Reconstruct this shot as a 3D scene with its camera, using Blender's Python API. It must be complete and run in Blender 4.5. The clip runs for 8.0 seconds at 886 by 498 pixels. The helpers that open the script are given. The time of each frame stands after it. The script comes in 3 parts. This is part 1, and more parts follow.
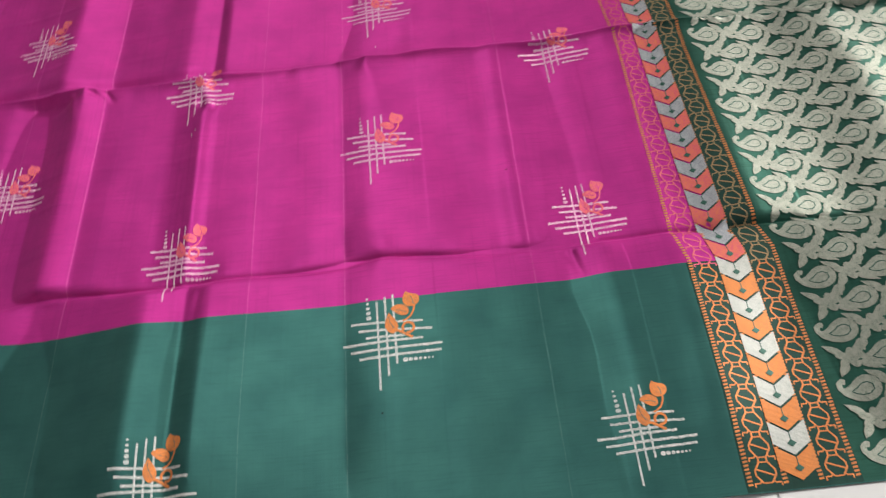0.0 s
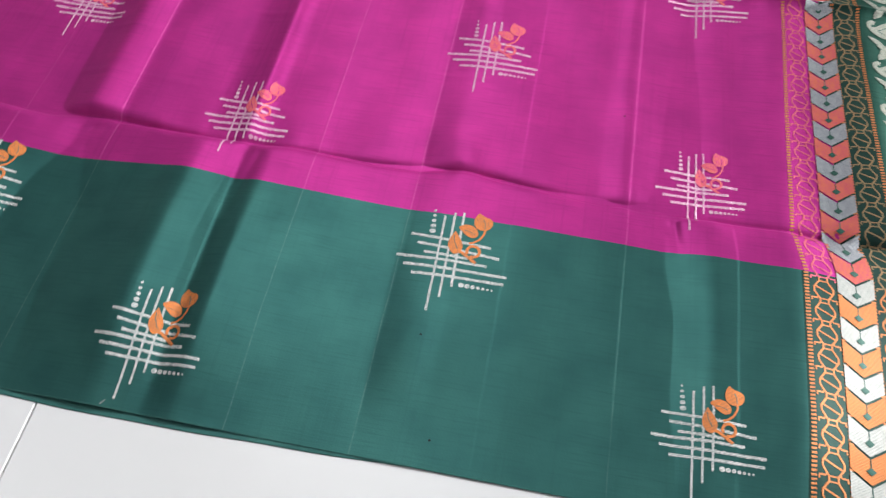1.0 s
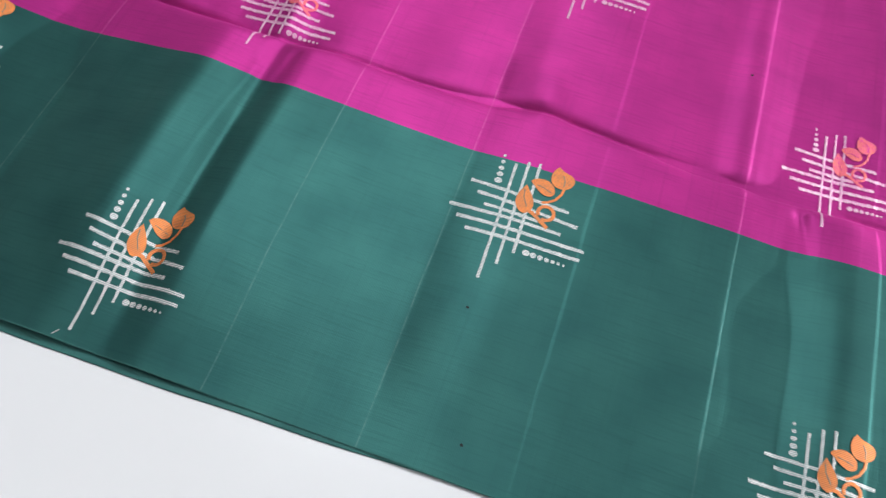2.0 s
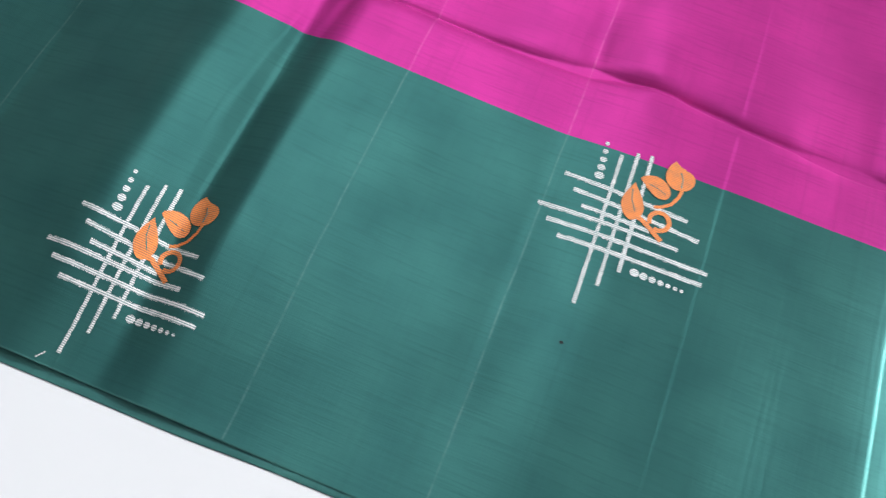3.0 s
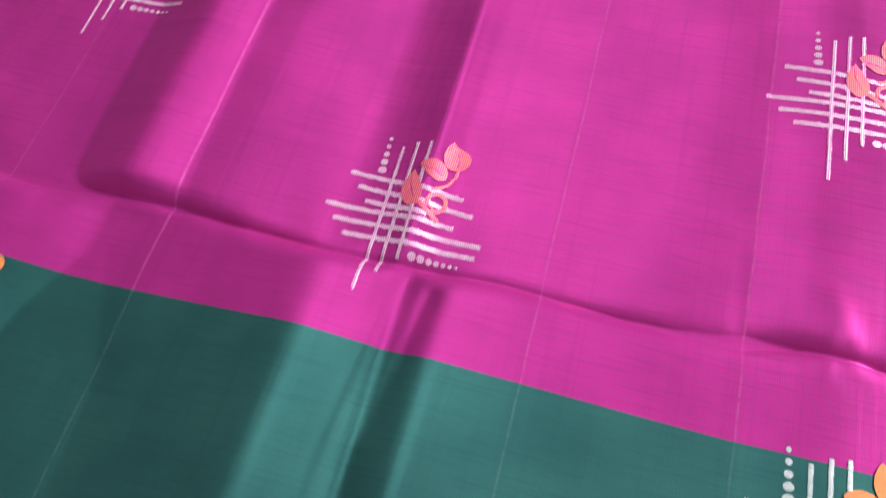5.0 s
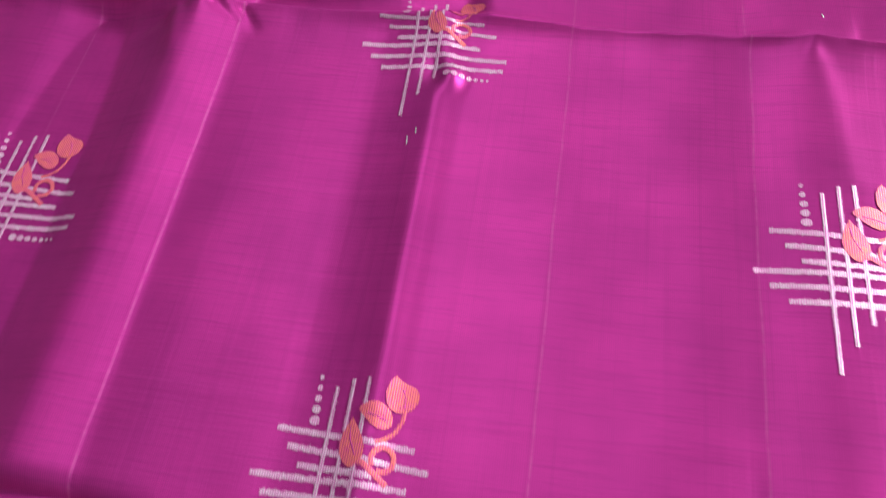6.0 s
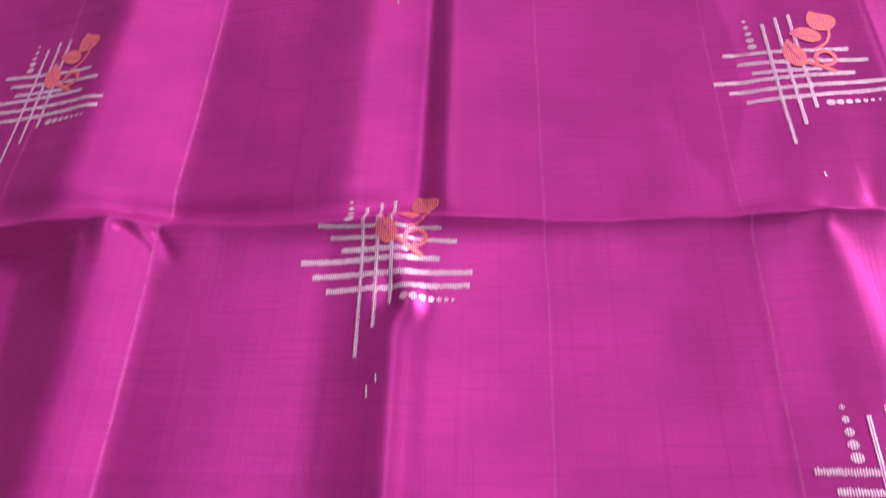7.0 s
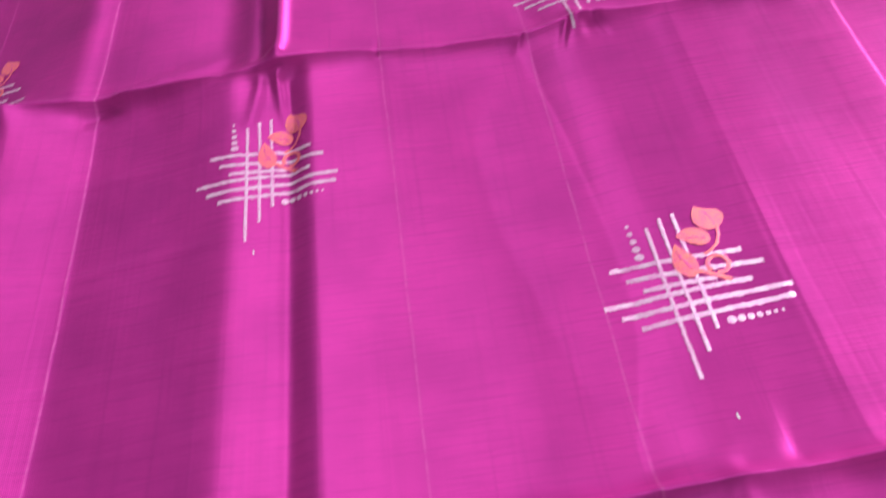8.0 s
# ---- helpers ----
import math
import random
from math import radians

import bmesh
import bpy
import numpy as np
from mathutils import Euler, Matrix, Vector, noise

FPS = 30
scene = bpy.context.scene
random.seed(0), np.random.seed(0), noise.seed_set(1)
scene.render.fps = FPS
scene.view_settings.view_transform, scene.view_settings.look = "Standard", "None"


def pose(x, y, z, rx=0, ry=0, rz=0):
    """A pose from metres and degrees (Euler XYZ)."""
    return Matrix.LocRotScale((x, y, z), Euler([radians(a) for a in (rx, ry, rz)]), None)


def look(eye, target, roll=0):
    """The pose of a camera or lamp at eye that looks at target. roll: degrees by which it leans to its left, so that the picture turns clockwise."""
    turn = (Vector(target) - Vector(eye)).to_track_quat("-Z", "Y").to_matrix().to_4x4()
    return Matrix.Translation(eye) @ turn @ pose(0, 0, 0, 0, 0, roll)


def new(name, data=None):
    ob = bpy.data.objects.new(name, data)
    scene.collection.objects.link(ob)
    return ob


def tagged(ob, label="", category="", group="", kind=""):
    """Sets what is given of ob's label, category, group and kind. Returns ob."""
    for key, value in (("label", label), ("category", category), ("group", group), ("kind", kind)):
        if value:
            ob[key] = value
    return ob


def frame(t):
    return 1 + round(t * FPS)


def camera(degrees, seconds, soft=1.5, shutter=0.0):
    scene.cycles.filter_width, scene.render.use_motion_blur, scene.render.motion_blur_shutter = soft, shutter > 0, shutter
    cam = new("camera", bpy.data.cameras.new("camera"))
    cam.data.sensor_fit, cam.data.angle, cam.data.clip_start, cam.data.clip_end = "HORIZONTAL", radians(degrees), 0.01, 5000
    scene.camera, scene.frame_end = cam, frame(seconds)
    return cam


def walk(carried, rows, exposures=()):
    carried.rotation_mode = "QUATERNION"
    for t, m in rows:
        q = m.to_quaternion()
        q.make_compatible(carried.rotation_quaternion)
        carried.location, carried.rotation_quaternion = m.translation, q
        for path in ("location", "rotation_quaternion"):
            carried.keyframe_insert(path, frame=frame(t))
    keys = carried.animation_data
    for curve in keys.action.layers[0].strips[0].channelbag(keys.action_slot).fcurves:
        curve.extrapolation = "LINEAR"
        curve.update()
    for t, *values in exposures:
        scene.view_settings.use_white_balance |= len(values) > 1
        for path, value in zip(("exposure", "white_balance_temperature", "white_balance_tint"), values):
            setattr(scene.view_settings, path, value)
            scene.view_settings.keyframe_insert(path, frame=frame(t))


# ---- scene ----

# ---------------------------------------------------------------- camera
cam = camera(59.0, 8.0, soft=1.3, shutter=0.3)
PATH = [
    (0, (0.0980, -0.2987, 0.6602), (0.0787, 0.0376, 0.1637), -9.48),
    (0.5, (0.0753, -0.2969, 0.6086), (0.0419, 0.0308, 0.1071), -2.59),
    (1, (0.0652, -0.2873, 0.5658), (0.0122, 0.0261, 0.0569), 1.31),
    (1.5, (0.0485, -0.2705, 0.5012), (-0.0138, 0.0354, -0.0111), 4.73),
    (1.7, (0.0411, -0.2562, 0.4756), (-0.0215, 0.0441, -0.0401), 6.05),
    (2.8, (-0.0173, -0.1711, 0.3738), (-0.0736, 0.0832, -0.1667), 9.84),
    (3, (-0.0303, -0.1628, 0.3628), (-0.0872, 0.0853, -0.1806), 9.46),
    (3.5, (-0.0677, -0.1487, 0.3533), (-0.1341, 0.0935, -0.1916), 6.87),
    (4, (-0.0986, -0.1194, 0.3472), (-0.1744, 0.1218, -0.1970), 3.47),
    (4.5, (-0.1205, -0.0721, 0.3460), (-0.2020, 0.1782, -0.1932), 0.28),
    (4.7, (-0.1245, -0.0474, 0.3467), (-0.2071, 0.2050, -0.1913), -1.13),
    (5.8, (-0.1212, 0.0738, 0.3321), (-0.2044, 0.3669, -0.1849), -6.65),
    (6, (-0.1293, 0.0985, 0.3289), (-0.2078, 0.3935, -0.1876), -7.17),
    (6.5, (-0.1443, 0.1535, 0.3242), (-0.2145, 0.4644, -0.1841), -8.38),
    (7, (-0.1412, 0.2184, 0.3218), (-0.1967, 0.5399, -0.1818), -9.52),
    (7.5, (-0.1266, 0.2827, 0.3232), (-0.1657, 0.6187, -0.1723), -11.17),
    (8, (-0.0866, 0.3301, 0.3356), (-0.1130, 0.6908, -0.1431), -13.89),
]
EXPOSURES = [(0, -0.22, 7000, 10), (0.5, -0.1, 6750, 10), (1.0, -0.15, 6500, 10), (1.7, -0.12, 6350, 10), (3.5, 0.12, 6250, 10), (4.6, 0.14, 6250, 10),
             (6.0, -0.28, 6150, 10), (7.0, -0.2, 6150, 10), (8.0, 0.04, 5950, 10)]
walk(cam, [(t, look(eye, target, roll)) for t, eye, target, roll in PATH], EXPOSURES)

# ---------------------------------------------------------------- light
world = bpy.data.worlds.new("world")
scene.world = world
world.use_nodes = True
wn = world.node_tree
sky = wn.nodes.new("ShaderNodeTexSky")
sky.sky_type = "NISHITA"
sky.sun_disc = False
sky.sun_elevation, sky.sun_rotation = radians(25.5), radians(60)
wn.nodes["Background"].inputs["Strength"].default_value = 0.06
wn.links.new(sky.outputs[0], wn.nodes["Background"].inputs[0])


def area_lamp(name, eye, target, sx, sy, watts, colour):
    data = bpy.data.lights.new(name, "AREA")
    data.shape, data.size, data.size_y, data.energy, data.color = "RECTANGLE", sx, sy, watts, colour
    ob = new(name, data)
    ob.matrix_world = look(eye, target)
    return ob


ROOM = (-2.2, 2.6, -1.8, 3.4, 2.7)          # x0, x1, y0, y1, height
OPENING = (-1.0, 3.0, 0.05, 2.4)             # assumed, unseen opening in the east wall for the sun: y0, y1, z0, z1
FLOOR = -0.0078
SUN = (1.0, 0.58, 0.55)
sun_data = bpy.data.lights.new("sun", "SUN")
sun_data.energy, sun_data.angle, sun_data.color = 6.3, radians(12), (1.0, 0.99, 0.985)
sun = new("sun", sun_data)
sun.matrix_world = look(SUN, (0, 0, 0))
# weak fill lamp added in the assumed opening
area_lamp("added_opening_fill", (2.62, 1.0, 1.25), (0, 1.0, 1.0), 4.0, 2.3, 6, (0.95, 0.98, 1.0))


LAMP = (-0.35, 1.6, 0.9, 2.4)                  # added overhead lamp, never in view: x, y of its middle, width, length
area_lamp("added_overhead_lamp", (LAMP[0], LAMP[1], 2.612), (LAMP[0], LAMP[1], 0), LAMP[2], LAMP[3], 23, (0.97, 0.985, 1.0))

# ---------------------------------------------------------------- materials
def mat(name):
    m = bpy.data.materials.new(name)
    m.use_nodes = True
    return m, m.node_tree, m.node_tree.nodes["Principled BSDF"]


def node(nt, kind, **values):
    n = nt.nodes.new(kind)
    for key, value in values.items():
        n.inputs[key.replace("_", " ")].default_value = value
    return n


def ramp(nt, source, stops):
    r = nt.nodes.new("ShaderNodeValToRGB")
    els = r.color_ramp.elements
    while len(els) < len(stops):
        els.new(0.5)
    for el, (at, c) in zip(els, stops):
        el.position, el.color = at, (*c, 1)
    nt.links.new(source, r.inputs[0])
    return r.outputs[0]


def mixed(nt, fac, a, b):
    m = nt.nodes.new("ShaderNodeMix")
    m.data_type = "RGBA"
    for sock, v in ((m.inputs[0], fac), (m.inputs[6], a), (m.inputs[7], b)):
        if isinstance(v, (tuple, float, int)):
            sock.default_value = v if not isinstance(v, tuple) else (*v, 1)
        else:
            nt.links.new(v, sock)
    return m.outputs[2]


def stretched(nt, sx, sy, sz=1.0):
    tc = nt.nodes.new("ShaderNodeTexCoord")
    mp = nt.nodes.new("ShaderNodeMapping")
    mp.inputs["Scale"].default_value = (sx, sy, sz)
    nt.links.new(tc.outputs["Object"], mp.inputs[0])
    return mp.outputs[0]


def bump(nt, bsdf, height, strength, distance):
    b = node(nt, "ShaderNodeBump", Strength=strength, Distance=distance)
    nt.links.new(height, b.inputs["Height"])
    nt.links.new(b.outputs[0], bsdf.inputs["Normal"])


def crease_glint(nt):
    """Thin broken pale lines painted along the long fold creases, where they catch the light."""
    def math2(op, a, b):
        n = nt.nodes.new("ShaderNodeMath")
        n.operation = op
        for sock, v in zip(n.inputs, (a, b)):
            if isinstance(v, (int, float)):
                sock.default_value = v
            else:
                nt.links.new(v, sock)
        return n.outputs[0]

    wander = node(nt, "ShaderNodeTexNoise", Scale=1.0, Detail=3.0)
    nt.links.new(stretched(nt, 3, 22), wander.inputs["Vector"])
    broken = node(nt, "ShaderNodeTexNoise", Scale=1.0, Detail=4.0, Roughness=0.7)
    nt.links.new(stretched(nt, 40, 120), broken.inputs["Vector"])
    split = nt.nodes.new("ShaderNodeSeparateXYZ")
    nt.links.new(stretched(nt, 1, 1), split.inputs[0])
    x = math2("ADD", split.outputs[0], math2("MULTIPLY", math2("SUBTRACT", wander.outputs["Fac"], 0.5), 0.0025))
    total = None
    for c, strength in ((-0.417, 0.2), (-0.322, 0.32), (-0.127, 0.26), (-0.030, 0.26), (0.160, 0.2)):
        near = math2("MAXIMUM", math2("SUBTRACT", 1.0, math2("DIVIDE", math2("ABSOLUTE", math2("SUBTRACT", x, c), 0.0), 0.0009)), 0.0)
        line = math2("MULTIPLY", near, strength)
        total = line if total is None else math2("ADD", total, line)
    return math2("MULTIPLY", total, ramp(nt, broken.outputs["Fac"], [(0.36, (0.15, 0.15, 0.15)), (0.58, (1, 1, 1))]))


def silk(name, base, second, rough, metal, woven=True, creases_lit=False, slub=1.0):
    """Two-tone woven silk: fine slubs along the weft, long faint warp streaks, a thread-scale relief."""
    m, nt, bsdf = mat(name)
    weft = node(nt, "ShaderNodeTexNoise", Scale=1.0, Detail=4.0, Roughness=0.65)
    nt.links.new(stretched(nt, 24, 560), weft.inputs["Vector"])
    warp = node(nt, "ShaderNodeTexNoise", Scale=1.0, Detail=3.0, Roughness=0.6)
    nt.links.new(stretched(nt, 260, 5), warp.inputs["Vector"])
    cloud = node(nt, "ShaderNodeTexNoise", Scale=22.0, Detail=3.0)
    nt.links.new(stretched(nt, 1, 1), cloud.inputs["Vector"])
    a = mixed(nt, ramp(nt, cloud.outputs["Fac"], [(0.35, (0, 0, 0)), (0.7, (1, 1, 1))]), base, second)
    b = mixed(nt, ramp(nt, weft.outputs["Fac"], [(0.5, (0, 0, 0)), (0.78, (0.8, 0.8, 0.8))]), a, tuple(v * (1 - 0.25 * slub) for v in second))
    streak = ramp(nt, warp.outputs["Fac"], [(0.52, (0, 0, 0)), (0.80, (0.36 * slub, 0.36 * slub, 0.36 * slub))])
    rib = nt.nodes.new("ShaderNodeTexWave")
    rib.inputs["Scale"].default_value, rib.inputs["Distortion"].default_value = 1.0, 0.8
    nt.links.new(stretched(nt, 330, 12), rib.inputs["Vector"])
    ribbed = mixed(nt, ramp(nt, rib.outputs["Fac"], [(0.2, (0.16, 0.16, 0.16)), (0.8, (0, 0, 0))]), b, tuple(v * 0.4 for v in second))
    colour = mixed(nt, streak, ribbed, tuple(v * 0.55 for v in second))
    if creases_lit:
        # the catch of light on the creases, mixed into the base colour
        colour = mixed(nt, crease_glint(nt), colour, tuple(0.85 * v + 0.22 for v in base))
    nt.links.new(colour, bsdf.inputs["Base Color"])
    bsdf.inputs["Roughness"].default_value = rough
    bsdf.inputs["Metallic"].default_value = metal
    bsdf.inputs["Specular IOR Level"].default_value = 0.5
    if woven:
        tangent = nt.nodes.new("ShaderNodeTangent")
        tangent.direction_type, tangent.uv_map = "UV_MAP", "weave"
        nt.links.new(tangent.outputs[0], bsdf.inputs["Tangent"])
        bsdf.inputs["Anisotropic"].default_value = 0.6
    add = nt.nodes.new("ShaderNodeMath")
    add.operation = "ADD"
    nt.links.new(weft.outputs["Fac"], add.inputs[0])
    nt.links.new(warp.outputs["Fac"], add.inputs[1])
    bump(nt, bsdf, add.outputs[0], 0.25, 0.0004)
    return m


def zari(name, base, ground, metal, rough, along="Y", loose=0.0):
    """Flat metal thread laid over the ground weave: thread ribs both ways, the ground showing between."""
    m, nt, bsdf = mat(name)
    ribs = nt.nodes.new("ShaderNodeTexWave")
    ribs.inputs["Scale"].default_value = 1.0
    ribs.inputs["Distortion"].default_value = 0.6
    ribs.bands_direction = along
    nt.links.new(stretched(nt, 30, 290) if along == "Y" else stretched(nt, 290, 30), ribs.inputs["Vector"])
    grain = node(nt, "ShaderNodeTexNoise", Scale=1100.0, Detail=2.0)
    nt.links.new(stretched(nt, 1, 1), grain.inputs["Vector"])
    add = nt.nodes.new("ShaderNodeMath")
    add.operation = "MULTIPLY_ADD"
    add.inputs[1].default_value = 1.1
    nt.links.new(ribs.outputs["Fac"], add.inputs[0])
    nt.links.new(grain.outputs["Fac"], add.inputs[2])
    # uneven wear: patches where fewer metal threads lie on top
    patch = node(nt, "ShaderNodeTexNoise", Scale=210.0, Detail=3.0, Roughness=0.7)
    nt.links.new(stretched(nt, 1, 1), patch.inputs["Vector"])
    cover = nt.nodes.new("ShaderNodeMath")
    cover.operation = "MULTIPLY_ADD"
    cover.inputs[1].default_value = 2.0
    nt.links.new(patch.outputs["Fac"], cover.inputs[0])
    nt.links.new(add.outputs[0], cover.inputs[2])
    lowered = nt.nodes.new("ShaderNodeMath")
    lowered.operation = "SUBTRACT"
    lowered.inputs[1].default_value = 1.06 + loose
    nt.links.new(cover.outputs[0], lowered.inputs[0])
    col = mixed(nt, ramp(nt, lowered.outputs[0], [(0.50, (0.95, 0.95, 0.95)), (1.0, (0, 0, 0))]), base, ground)
    nt.links.new(col, bsdf.inputs["Base Color"])
    bsdf.inputs["Metallic"].default_value = metal
    bsdf.inputs["Roughness"].default_value = rough
    bump(nt, bsdf, add.outputs[0], 0.3, 0.0003)
    return m


PINK, PINK_DEEP = (0.68, 0.042, 0.355), (0.54, 0.033, 0.295)
GREEN, GREEN_DEEP = (0.062, 0.222, 0.202), (0.044, 0.168, 0.158)
M_PINK = silk("magenta_silk", PINK, PINK_DEEP, 0.48, 0.66, creases_lit=True, slub=0.6)
M_GREEN = silk("bottle_green_silk", GREEN, GREEN_DEEP, 0.47, 0.84, creases_lit=True, slub=0.45)
M_PINK_THREAD = silk("magenta_thread", PINK, PINK_DEEP, 0.5, 0.4, False)
M_GREEN_THREAD = silk("bottle_green_thread", GREEN, GREEN_DEEP, 0.5, 0.4, False)
M_DARK_THREAD = silk("dark_green_thread", (0.020, 0.095, 0.072), (0.014, 0.070, 0.055), 0.5, 0.4, False)
M_CHEVRON_COPPER = zari("chevron_copper_zari", (0.60, 0.20, 0.045), (0.40, 0.14, 0.045), 0.35, 0.5)
M_CHEVRON_SILVER = zari("chevron_silver_zari", (0.48, 0.49, 0.47), (0.27, 0.31, 0.29), 0.35, 0.5, "Y", 0.08)
M_BAND_COPPER = zari("band_copper_zari", (0.62, 0.22, 0.06), (0.34, 0.13, 0.06), 0.4, 0.42)
# chevron silver past the border, its weaker gleam painted as a darker grey
M_SILVER_DULL = zari("dimmed_silver_zari", (0.36, 0.38, 0.41), (0.17, 0.19, 0.22), 0.45, 0.42)
M_PALLU = silk("pallu_ground_silk", (0.032, 0.130, 0.098), (0.024, 0.100, 0.076), 0.45, 0.8)
M_BAND = silk("band_ground_silk", (0.015, 0.066, 0.052), (0.011, 0.050, 0.040), 0.5, 0.5)
M_SILVER = zari("silver_zari_on_green", (0.80, 0.80, 0.79), (0.22, 0.33, 0.32), 0.4, 0.42, "Y", 0.16)
M_SILVER_PINK = zari("silver_zari_on_pink", (0.70, 0.50, 0.61), (0.70, 0.12, 0.44), 0.4, 0.42, "X", 0.10)
M_COPPER = zari("copper_zari_on_green", (0.84, 0.27, 0.07), (0.40, 0.18, 0.10), 0.35, 0.45)
M_COPPER_PINK = zari("copper_zari_on_pink", (0.84, 0.19, 0.14), (0.72, 0.06, 0.29), 0.35, 0.45, "X", 0.14)
M_COPPER_WARM = zari("copper_zari_on_magenta_warp", (0.66, 0.16, 0.09), (0.56, 0.06, 0.17), 0.4, 0.42)
# band copper past the border: gleam lost at a low angle painted in, more ground showing
M_COPPER_FAINT = zari("dimmed_copper_on_magenta", (0.62, 0.13, 0.13), (0.60, 0.05, 0.24), 0.4, 0.42, "Y", 0.10)
M_COPPER_OLIVE = zari("dimmed_copper_on_green", (0.40, 0.24, 0.11), (0.14, 0.17, 0.11), 0.4, 0.42, "Y", 0.10)
M_PALLU_SILVER = zari("pallu_silver_zari", (0.30, 0.315, 0.27), (0.11, 0.16, 0.125), 0.5, 0.5)

M_SPECK, nt_, b_ = mat("dark_speck")
b_.inputs["Base Color"].default_value = (0.01, 0.015, 0.015, 1)
b_.inputs["Roughness"].default_value = 0.9
M_TILE, nt_, b_ = mat("white_floor_tile")
n_ = node(nt_, "ShaderNodeTexNoise", Scale=3.0, Detail=4.0)
nt_.links.new(stretched(nt_, 1, 1), n_.inputs["Vector"])
nt_.links.new(ramp(nt_, n_.outputs["Fac"], [(0.3, (0.63, 0.645, 0.66)), (0.7, (0.68, 0.69, 0.70))]), b_.inputs["Base Color"])
b_.inputs["Roughness"].default_value = 0.22
M_GROUT, nt_, b_ = mat("tile_grout")
n_ = node(nt_, "ShaderNodeTexNoise", Scale=120.0, Detail=3.0)
nt_.links.new(stretched(nt_, 1, 1), n_.inputs["Vector"])
nt_.links.new(ramp(nt_, n_.outputs["Fac"], [(0.3, (0.66, 0.66, 0.66)), (0.7, (0.74, 0.74, 0.74))]), b_.inputs["Base Color"])
b_.inputs["Roughness"].default_value = 0.9
M_WALL, nt_, b_ = mat("white_wall_paint")
n_ = node(nt_, "ShaderNodeTexNoise", Scale=60.0, Detail=4.0)
nt_.links.new(stretched(nt_, 1, 1), n_.inputs["Vector"])
nt_.links.new(ramp(nt_, n_.outputs["Fac"], [(0.3, (0.52, 0.52, 0.515)), (0.7, (0.58, 0.58, 0.575))]), b_.inputs["Base Color"])
bump(nt_, b_, n_.outputs["Fac"], 0.1, 0.001)
b_.inputs["Roughness"].default_value = 0.8


# ---------------------------------------------------------------- mesh helpers
def mesh_of(name, verts, faces, material, smooth=True):
    me = bpy.data.meshes.new(name)
    me.from_pydata([tuple(v) for v in verts], [], faces)
    me.materials.append(material)
    if smooth:
        me.polygons.foreach_set("use_smooth", [True] * len(me.polygons))
    return me


def part(name, me, parent, at=(0, 0, 0), label=""):
    ob = new(name, me)
    ob.parent = parent
    ob.location = at
    return tagged(ob, label)


def box(name, x0, x1, y0, y1, z0, z1, material):
    v = [(x, y, z) for z in (z0, z1) for y in (y0, y1) for x in (x0, x1)]
    f = [(0, 2, 3, 1), (4, 5, 7, 6), (0, 1, 5, 4), (2, 6, 7, 3), (0, 4, 6, 2), (1, 3, 7, 5)]
    return new(name, mesh_of(name, v, f, material, False))


# ---------------------------------------------------------------- the room that closes the place
X0, X1, Y0, Y1, HI = ROOM
for name, dims in (("wall_west", (X0 - 0.15, X0, Y0, Y1, 0, HI)), ("wall_south", (X0 - 0.15, X1 + 0.15, Y0 - 0.15, Y0, 0, HI)),
                   ("wall_north", (X0 - 0.15, X1 + 0.15, Y1, Y1 + 0.15, 0, HI))):
    tagged(box(name, *dims, M_WALL), "plain painted room wall", "wall", kind="structure")
W0, W1, WZ0, WZ1 = OPENING
east = bmesh.new()
for y0, y1, z0, z1 in ((Y0, W0, FLOOR, HI), (W1, Y1, FLOOR, HI), (W0, W1, FLOOR, WZ0), (W0, W1, WZ1, HI)):
    r = bmesh.ops.create_cube(east, size=1.0)
    bmesh.ops.transform(east, matrix=Matrix.LocRotScale((X1 + 0.075, (y0 + y1) / 2, (z0 + z1) / 2), None, (0.15, y1 - y0, z1 - z0)), verts=r["verts"])
east_me = bpy.data.meshes.new("wall_east")
east.to_mesh(east_me)
east_me.materials.append(M_WALL)
tagged(new("wall_east", east_me), "plain painted wall with an assumed opening for the sun", "wall", kind="structure")
tagged(box("ceiling", X0 - 0.15, X1 + 0.15, Y0 - 0.15, Y1 + 0.15, HI, HI + 0.12, M_WALL), "plain painted ceiling", "ceiling", kind="structure")
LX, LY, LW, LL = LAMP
# housing made up to carry the added overhead lamp
tagged(box("added_lamp_housing", LX - LW / 2 - 0.03, LX + LW / 2 + 0.03, LY - LL / 2 - 0.03, LY + LL / 2 + 0.03, 2.62, HI - 0.002, M_WALL), "added housing of an unseen overhead lamp", "ceiling light", kind="structure")

floor = box("floor", X0 - 0.15, X1 + 0.15, Y0 - 0.15, Y1 + 0.15, FLOOR - 0.12, FLOOR - 0.0012, M_GROUT)
tagged(floor, "glossy white tiled floor with thin grey joints", "floor", kind="structure")

# ---------------------------------------------------------------- the saree: its relief
HEM, TOP = -0.1242, 1.064
BORDER, XB = 0.098, 0.352                # where green turns to magenta; where the body ends in the band
XL, XR = -0.95, 0.80
CREASES = (-0.512, -0.417, -0.322, -0.127, -0.030, 0.060, 0.160, 0.252, 0.45, 0.55)
FOLD_Y = (0.143, 0.436, 0.746)

